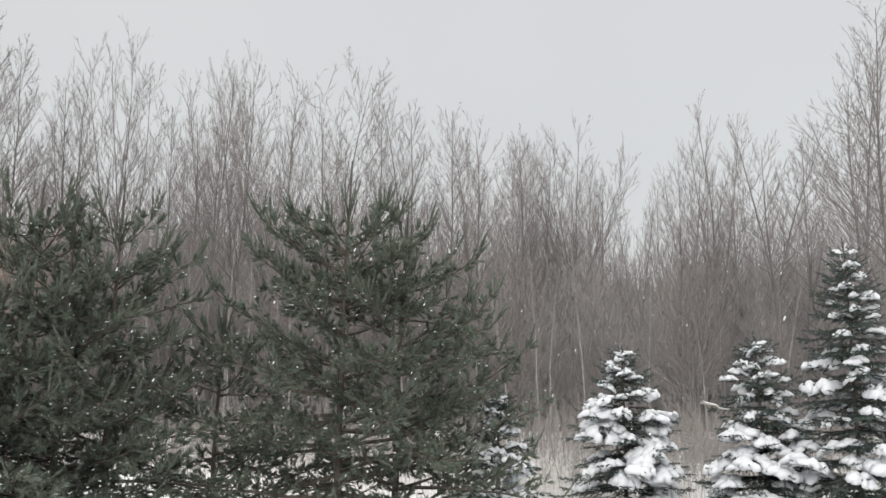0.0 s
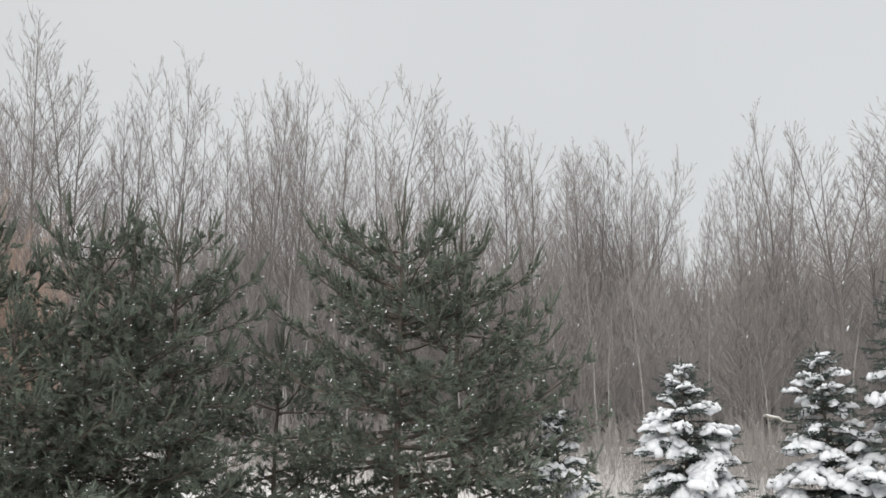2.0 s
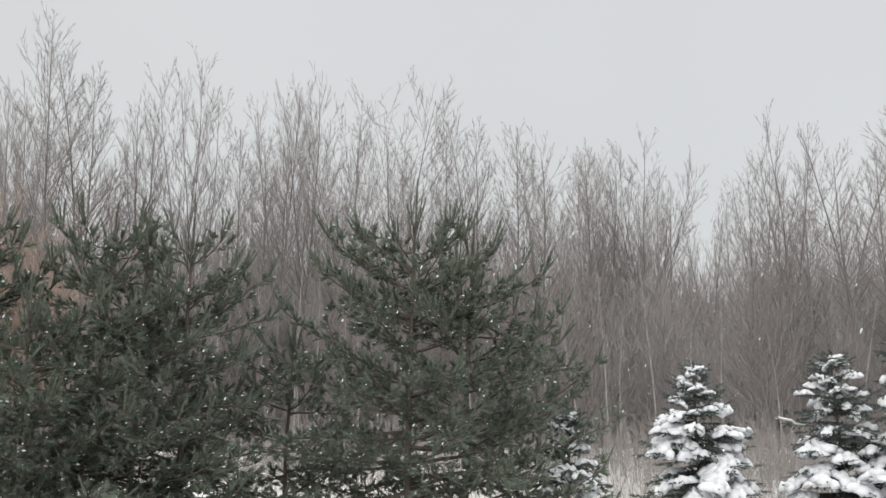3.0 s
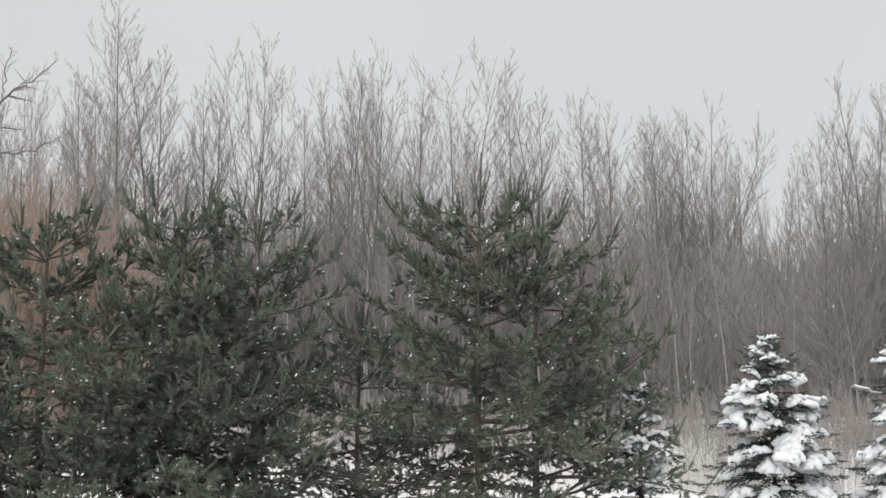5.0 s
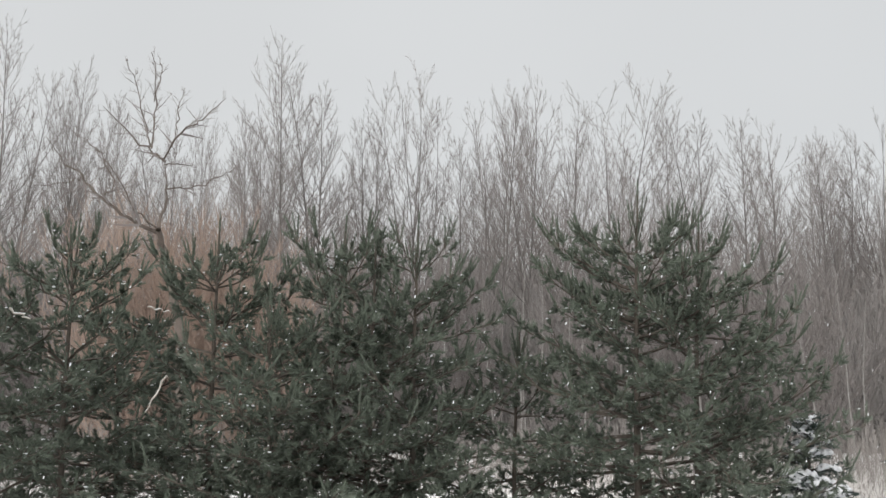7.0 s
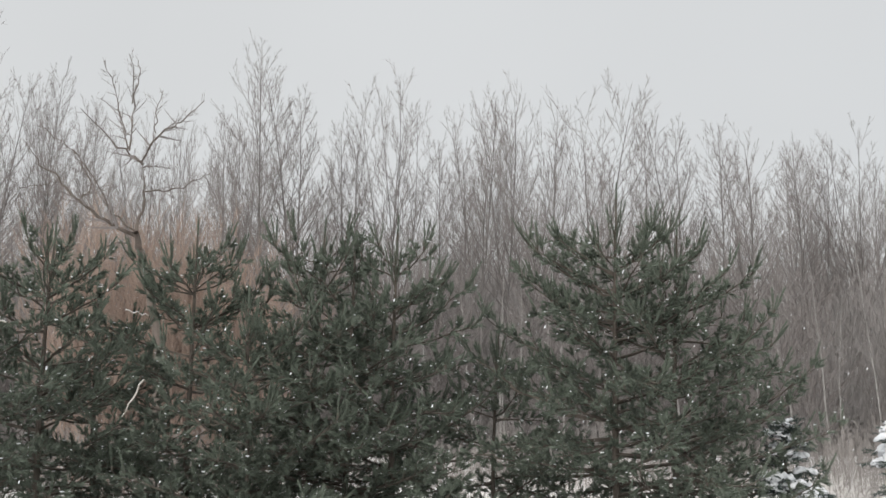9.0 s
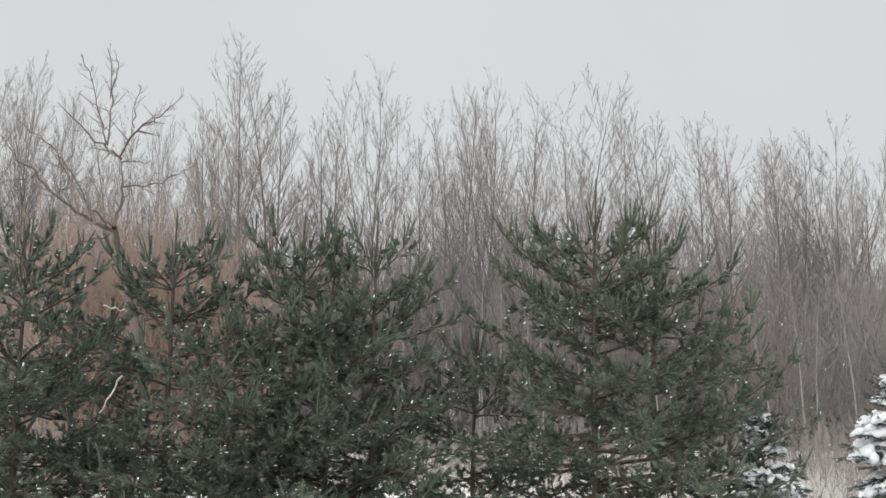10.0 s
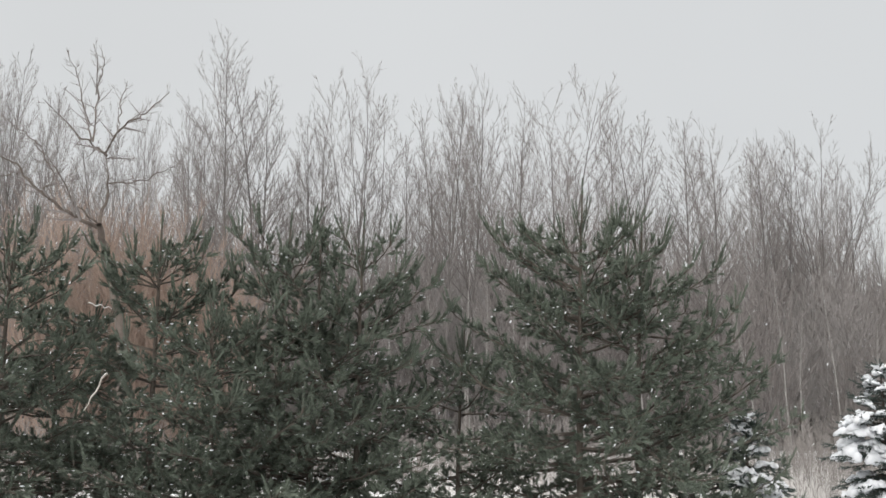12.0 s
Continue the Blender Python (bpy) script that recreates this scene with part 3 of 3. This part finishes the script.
def lump_mesh(seed):
    """A ragged pillow of snow: flat below, bumpy above, drooping at the rim, one metre long."""
    rng = np.random.default_rng(seed)
    v, f, base = [], [], 0
    for k in range(13):
        c = np.array([rng.uniform(-0.38, 0.38), rng.uniform(-0.30, 0.30), rng.uniform(-0.03, 0.07)])
        s = np.array([rng.uniform(0.10, 0.25), rng.uniform(0.09, 0.20), rng.uniform(0.08, 0.16)])
        src, fac = (ICO_V, ICO_F) if k < 4 else (ICO1_V, ICO1_F)
        b = np.array([1 + 0.45 * noise.noise(Vector(p * 1.7 + k * 3 + seed)) for p in src])[:, None]
        w = src * b * s
        w[:, 2] = np.where(w[:, 2] < 0, w[:, 2] * 0.5, w[:, 2])
        w[:, 2] -= 0.45 * (w[:, 0] + c[0]) ** 2 + 0.8 * (w[:, 1] + c[1]) ** 2
        v.append(w + c)
        f.append(fac + base)
        base += len(src)
    return mesh_of("snow_clump", np.concatenate(v), np.concatenate(f), M_SNOW, True)


LUMPS = [lump_mesh(k) for k in range(7)]


def flecks(spots, seed):
    """Small crumbs of snow caught in needles [(place, radius)]."""
    rng = np.random.default_rng(seed)
    vs, fs, base = [], [], 0
    for p, r in spots:
        w = ICO1_V * (1 + rng.normal(0, 0.16, (len(ICO1_V), 1))) * np.array([rng.uniform(0.9, 1.9), rng.uniform(0.8, 1.4), 0.6]) * r
        a = rng.uniform(0, 6.28)
        c, s = math.cos(a), math.sin(a)
        w = np.stack([w[:, 0] * c - w[:, 1] * s, w[:, 0] * s + w[:, 1] * c, w[:, 2]], 1)
        vs.append(w + np.array(p))
        fs.append(ICO1_F + base)
        base += len(ICO1_V)
    return mesh_of("snow", np.concatenate(vs), np.concatenate(fs), M_SNOW, True)


# ------------------------------------------------------------ white pines
def white_pine(az, d, height, reach, seed, label, stems=((0, 0, 1.0),), crumbs=280, low=0.05, thick=1.0, taper=0.60, open_below=0.0, crest=0.85, arms=()):
    """A young pine; arms are long limbs that end at an azimuth and an elevation."""
    rng = np.random.default_rng(seed)
    wood, tufts, shoots, spots = Wood(), [], [], []
    trunks = []

    def candles(p, way, n, size):
        """A bundle of upright shoots at a branch end."""
        for _ in range(n):
            c = bent(rng, p, np.asarray(way) / np.linalg.norm(way) * 0.7 + np.array([rng.normal(0, 0.3), rng.normal(0, 0.3), 0.75]), size * rng.uniform(0.7, 1.2), 3, 0.04, 0.12)
            wood.lines.append((c, (0.006, 0.005, 0.004, 0.003)))
            for q in (0.15, 0.55):
                pq, wq = along(c, q)
                shoots.append((pq, wq, rng.uniform(0.75, 1.0)))

    def dress(limb, ln, u, sparse):
        """Side twigs with needle brushes along a limb."""
        wood.lines.append((limb, np.linspace(0.008 + 0.010 * ln, 0.005, len(limb))))
        m = max(5, int(ln / 0.102 * thick * sparse))
        for i in range(m):
            s = 0.18 + 0.80 * (i + rng.uniform(0, 1)) / m
            p, w = along(limb, s)
            side = 1.2 if i % 2 else -1.2
            flat = np.cross(w, (0, 0, 1))
            flat /= np.linalg.norm(flat) + 1e-9
            wn = w / np.linalg.norm(w)
            way = wn * 0.75 + flat * side * rng.uniform(0.2, 0.9) + np.array([0, 0, rng.uniform(-0.50, 0.50) + 0.30 * u * u])
            l2 = (0.13 + 0.23 * ln * (1.15 - s)) * rng.uniform(0.5, 1.35)
            twig = bent(rng, p, way, l2, 2, 0.09, 0.05)
            wood.lines.append((twig, (0.005, 0.004, 0.003)))
            end = (twig[-1] - twig[-2]) / np.linalg.norm(twig[-1] - twig[-2])
            for _ in range(2):
                tufts.append((twig[-1] - end * 0.05, end + np.array([0, 0, 0.40 * u - 0.10]) + rng.normal(0, 0.35, 3), rng.uniform(0.75, 1.2)))
            if l2 > 0.16:
                for q in (0.25, 0.5, 0.75):
                    pq, wq = along(twig, q + rng.uniform(-0.12, 0.12))
                    tufts.append((pq, aside(rng, wq / np.linalg.norm(wq), 50) + np.array([0, 0, 0.25 * u - 0.12]), rng.uniform(0.7, 1.1)))
            if rng.uniform() < 0.035:
                spots.append((twig[-1] + np.array([0, 0, 0.02]), rng.uniform(0.008, 0.021)))
        candles(limb[-1], limb[-1] - limb[-2], 4 if u > 0.6 else 2 if u > 0.4 else 1, 0.10 + 0.18 * u)

    for sx, sy, sh in stems:
        h = height * sh
        trunk = bent(rng, (sx, sy, -0.15), (0, 0, 1), h + 0.15, 12, 0.012, 0.03)
        trunks.append((trunk, np.linspace(0.055 * h / 4.4, 0.010, 13)))
        zb, turn = h * low, rng.uniform(0, 6.28)
        while zb < h * crest:
            u = zb / h
            n = 5
            turn += 0.8
            for k in range(n):
                a = turn + k * 6.283 / n + rng.normal(0, 0.22)
                ln = reach * (1.02 - u) ** taper * rng.uniform(0.68, 1.05)
                up = radians(1 + 28 * u ** 2 + rng.normal(0, 8))
                at, _ = along(trunk, min(0.99, (zb + rng.normal(0, 0.06)) / h))
                dress(bent(rng, at, (math.cos(a) * math.cos(up), math.sin(a) * math.cos(up), math.sin(up)), ln, 6, 0.07, 0.005 + 0.025 * u), ln, u, 0.7 if zb < open_below else 1.0)
            zb += (0.37 - 0.10 * (1 - u)) * rng.uniform(0.85, 1.15)
        # the leader and its candles
        for q in np.linspace(0.88, 1.0, 6):
            p, w = along(trunk, min(q, 0.995))
            shoots.append((p, w, 1.0))
        for k in range(8):
            a = k * 0.8 + rng.uniform(0, 0.5)
            ln = rng.uniform(0.26, 0.46)
            p, _ = along(trunk, rng.uniform(0.84, 0.91))
            c = bent(rng, p, (math.cos(a) * 0.5, math.sin(a) * 0.5, 1), ln, 4, 0.03, 0.25)
            wood.lines.append((c, np.linspace(0.008, 0.004, 5)))
            for q in (0.1, 0.4, 0.7):
                pq, wq = along(c, q)
                shoots.append((pq, wq, rng.uniform(0.7, 0.9)))
    for a_tip, e_tip in arms:
        x, z = d * math.tan(radians(a_tip - az)), rise(e_tip, d)
        tip = np.array([x * math.cos(radians(az)), -x * math.sin(radians(az)), z]) + np.array(polar(az, rng.uniform(-0.5, 0.3)))
        u = max(0.08, min(0.86, z / height))
        root, _ = along(trunks[0][0], max(0.06, min(0.9, (z - (0.10 + 0.55 * u) * abs(x)) / height)))
        sag = np.array([0, 0, -0.10 * abs(x)])
        s = np.linspace(0, 1, 7)[:, None]
        dress(root + (tip - root) * s + sag * 4 * s * (1 - s) + rng.normal(0, 0.02, (7, 3)), float(np.linalg.norm(tip - root)), u, 1.0)
    tree = thing("pine", polar(az, d), label, "pine tree", "young white pines")
    part("trunk", mesh_of("trunk", *tubes(trunks, 7), M_PINEBARK, True), tree)
    part("branchwork", wood.mesh("branchwork", M_PINEBARK), tree, "bare brown branchwork")
    part("foliage", needles("foliage", tufts, PINE_TUFTS, M_NEEDLE, seed + 1), tree, "dark green drooping needle tufts")
    part("new_growth", needles("new_growth", shoots, SHOOT_TUFTS, M_NEEDLE, seed + 3), tree, "upright dark green shoots at the branch ends")
    for i in range(crumbs):
        t = tufts[rng.integers(len(tufts))]
        spots.append((t[0] + t[1] / (np.linalg.norm(t[1]) + 1e-9) * 0.1 + np.array([0, 0, 0.015]), rng.uniform(0.006, 0.017)))
    tagged(part("snow", flecks(spots, seed + 2), tree, "small crumbs of snow caught in the needles"), kind="stuff")
    return tree


PINE = "dense young white pine with dark green needles and crumbs of snow"
white_pine(-5.65, 12.0, rise(12.9, 12.0), 2.35, 900, "broad two-stemmed young white pine flecked with snow", stems=((0, 0, 1.0), (0.62, 0.15, 0.90)), taper=0.62, open_below=1.3, crest=0.85,
           arms=((-10.1, 10.3), (-9.2, 10.0), (-8.3, 10.5), (-9.5, 8.2), (-12.0, 6.3), (-13.0, 4.3), (-2.3, 11.0), (-3.4, 10.8), (-1.0, 9.8), (0.5, 8.6), (2.4, 6.1), (4.4, 3.5), (3.4, 2.0), (4.0, 0.2), (4.4, -2.0)))
white_pine(-17.6, 11.6, rise(11.2, 11.6), 1.9, 910, PINE, arms=((-19.0, 9.6), (-16.0, 9.9), (-15.0, 8.4), (-13.5, 8.2), (-18.4, 10.4)))
white_pine(-21.8, 11.4, rise(11.2, 11.4), 1.9, 920, PINE, stems=((0, 0, 1.0), (0.25, 0.2, 0.95)), arms=((-24.0, 10.0), (-23.0, 10.6), (-20.4, 10.7), (-19.9, 9.8), (-24.6, 8.6)))
white_pine(-28.3, 12.0, rise(10.8, 12.0), 2.0, 930, PINE, taper=0.62, arms=((-27.0, 9.6), (-26.2, 9.0), (-25.0, 7.9), (-29.4, 8.7), (-30.2, 7.0)))
white_pine(-35.7, 11.8, rise(10.5, 11.8), 1.9, 940, PINE, taper=0.55, arms=((-34.7, 10.1), (-36.9, 9.9), (-34.0, 8.8), (-38.2, 8.2)))
white_pine(-32.9, 12.8, rise(8.4, 12.8), 1.5, 950, PINE)
white_pine(-40.5, 11.5, rise(8.0, 11.5), 2.1, 960, PINE)
white_pine(-12.2, 12.4, rise(5.6, 12.4), 1.5, 970, "small sparse young white pine between taller ones", thick=0.7)
white_pine(-25.2, 11.0, rise(7.0, 11.0), 1.9, 980, PINE)


# ------------------------------------------------------------ snow-laden spruces
def spruce(az, d, height, reach, seed, label, load=1.0, bare=0.32, slope=0.6, jumble=0.05):
    rng = np.random.default_rng(seed)
    tree = thing("spruce", polar(az, d), label, "spruce tree", "snow-laden spruces")
    trunk = bent(rng, (0, 0, -0.1), (0, 0, 1), height + 0.1, 10, 0.008, 0.03)
    wood, tufts = Wood(), []
    z, turn = bare, 0.0
    while z < height * 0.97:
        u = z / height
        n = 11 if u < 0.7 else 8
        turn += 0.5
        for k in range(n):
            a = turn + k * 6.283 / n + rng.normal(0, 0.18)
            ln = (reach * (1 - math.exp(-(height - z) * slope / reach)) + 0.04) * rng.uniform(0.75, 1.15)
            at, _ = along(trunk, min(0.995, (z + rng.normal(0, jumble)) / height))
            up = 0.05 + 0.45 * max(0, u - 0.5)
            limb = bent(rng, at, (math.cos(a), math.sin(a), up), ln, 6, 0.03, -0.055 if u < 0.7 else 0.0)
            limb[-1, 2] += 0.05 * ln
            wood.lines.append((limb, np.linspace(0.006 + 0.010 * ln, 0.004, 7)))
            m = max(4, int(ln / 0.042))
            for i in range(m):
                s = 0.04 + 0.94 * (i + rng.uniform(0, 1)) / m
                p, w = along(limb, s)
                wn = w / (np.linalg.norm(w) + 1e-9)
                flat = np.cross(wn, (0, 0, 1))
                side = 1 if i % 2 else -1
                way = wn * 0.7 + flat * side * 0.8 + np.array([0, 0, rng.uniform(-0.55, 0.15)])
                l2 = (0.07 + 0.32 * ln * min(1.05 - s, 0.25 + s)) * rng.uniform(0.7, 1.2)
                steps = max(1, int(l2 / 0.11))
                way = way / np.linalg.norm(way)
                for q in range(steps):
                    tufts.append((p + way * l2 * q / steps, way + rng.normal(0, 0.12, 3), rng.uniform(0.75, 1.1)))
            tufts.append((limb[-1] - (limb[-1] - limb[-2]) * 0.4, limb[-1] - limb[-2], 1.0))
            # pillows of snow on the outer part of the branch
            if rng.uniform() < 0.72 * load:
                s = rng.uniform(0.55, 0.85)
                p, w = along(limb, s)
                size = min(0.66, 0.14 + 0.50 * ln) * rng.uniform(0.7, 1.15)
                ob = part("snow_clump", LUMPS[rng.integers(len(LUMPS))], tree)
                across = rng.uniform(0.7, 1.5)
                ob.matrix_basis = Matrix.Translation(Vector(p) + Vector((0, 0, 0.02))) @ pose(0, 0, 0, rng.normal(0, 13), math.degrees(-math.atan2(w[2], math.hypot(w[0], w[1]))), math.degrees(math.atan2(w[1], w[0]))) @ Matrix.Diagonal((size, size * across, size * 1.0, 1))
        z += (0.14 + 0.12 * (1 - u)) * rng.uniform(0.85, 1.15)
    tufts += [(trunk[-1] - np.array([0, 0, 0.05 + 0.06 * k]), np.array([rng.normal(0, 0.1), rng.normal(0, 0.1), 1]), 1.0) for k in range(4)]
    part("trunk", mesh_of("trunk", *tubes([(trunk, np.linspace(0.045, 0.010, 11))], 7), M_PINEBARK, True), tree)
    part("branchwork", wood.mesh("branchwork", M_PINEBARK), tree, "thin brown branchwork")
    part("foliage", needles("foliage", tufts, SPRUCE_TUFTS, M_SPRUCE, seed + 1), tree, "dark blue-green needles")
    return tree


spruce(9.75, 18.4, rise(3.3, 18.4), 1.45, 700, "young spruce heavily laden with pillows of snow", 0.85, slope=0.98, jumble=0.10)
spruce(16.9, 18.6, rise(4.0, 18.6), 1.30, 710, "narrow young spruce with snow lying in tiers", 0.8, slope=0.80)
spruce(21.4, 18.2, rise(8.7, 18.2), 1.30, 720, "taller dark spruce with snow on its branch ends", 0.45, slope=0.55)
spruce(2.9, 12.4, rise(0.9, 12.4), 0.62, 730, "low snow-covered spruce beside the broad pine", 1.3, 0.1, slope=0.7)


# ------------------------------------------------------------ broken pale branches
def stub(a0, e0, a1, e1, d, radius, seed):
    rng = np.random.default_rng(seed)
    p, q = np.array(polar(a0, d, rise(e0, d))), np.array(polar(a1, d + 0.2, rise(e1, d + 0.2)))
    pts = np.array([p + (q - p) * k / 6 + rng.normal(0, radius * 1.1, 3) * (0 < k < 6) for k in range(7)])
    ob = new("broken_branch", mesh_of("broken_branch", *tubes([(pts, np.linspace(radius, radius * 0.5, 7))], 6), M_STUB, True))
    tagged(ob, "broken pale branch dusted with snow", "branch", "broken branches")


stub(13.82, 0.62, 15.2, 0.2, 18.3, 0.028, 1)
stub(-30.77, 3.1, -31.8, 1.2, 9.9, 0.010, 2)
stub(-38.7, 6.4, -37.7, 5.9, 9.9, 0.012, 3)
stub(-31.9, 6.75, -30.7, 6.45, 10.4, 0.008, 4)


# ------------------------------------------------------------ frosted grass at the wood's edge
def grass():
    rng = np.random.default_rng(31)
    wood = Wood()
    for _ in range(22000):
        az = rng.uniform(-14, 24) if rng.uniform() < 0.5 else rng.uniform(3, 13)
        d = rng.uniform(20, 43)
        h = rng.uniform(0.2, 0.7) * (1.9 if rng.uniform() < 0.15 else 1)
        wood.twig(np.array(polar(az, d, -0.08)), aside(rng, (0, 0, 1), rng.uniform(0, 24)), h, 0.010)
    ob = new("grass", wood.mesh("grass", M_GRASS))
    return tagged(ob, "dry grass stems frosted with snow", "grass", kind="stuff")


grass()


# ------------------------------------------------------------ falling snow
def snowfall():
    """Flakes in the air: a few large ones close by, and the fine dense fall that greys the distance."""
    rng = np.random.default_rng(41)
    vs, fs, base = [], [], 0
    for _ in range(420):
        d = 2.6 + 11.5 * rng.uniform() ** 0.7
        at = np.array(polar(rng.uniform(-44, 27), d, rise(rng.uniform(-7, 11), d)))
        r = rng.uniform(0.0020, 0.0042)
        w = ICO1_V * (1 + rng.normal(0, 0.2, (len(ICO1_V), 1))) * np.array([r, r, r * rng.uniform(1.0, 2.6)])
        w[:, 0] += 0.35 * w[:, 2]
        vs.append(w + at)
        fs.append(ICO1_F + base)
        base += len(ICO1_V)
    corners = np.array([(1, 1, 1), (1, -1, -1), (-1, 1, -1), (-1, -1, 1)]) / 1.732
    sides = np.array([(0, 1, 2), (0, 3, 1), (0, 2, 3), (1, 3, 2)])
    for count, near, far, small, large in ((3500, 4.5, 11.0, 0.0012, 0.0030), (16000, 16.0, 40.0, 0.0030, 0.0060)):
        d = rng.uniform(near, far, count)
        az, el = np.radians(rng.uniform(-44, 28, count)), np.radians(rng.uniform(-7, 15, count))
        at = np.stack([d * np.sin(az), d * np.cos(az), EYE + d * np.tan(el)], 1)
        keep = at[:, 2] > 0.05
        at = at[keep]
        r = rng.uniform(small, large, len(at))[:, None, None]
        turn = np.linalg.qr(rng.normal(0, 1, (len(at), 3, 3)))[0]
        vs.append((np.einsum("nij,kj->nki", turn, corners) * r + at[:, None, :]).reshape(-1, 3))
        fs.append((sides[None] + 4 * np.arange(len(at))[:, None, None] + base).reshape(-1, 3))
        base += 4 * len(at)
    ob = new("snowflakes", mesh_of("snowflakes", np.concatenate(vs), np.concatenate(fs), M_SNOW))
    return tagged(ob, "fine white snowflakes drifting down in the air", "snow", kind="stuff")


snowfall()
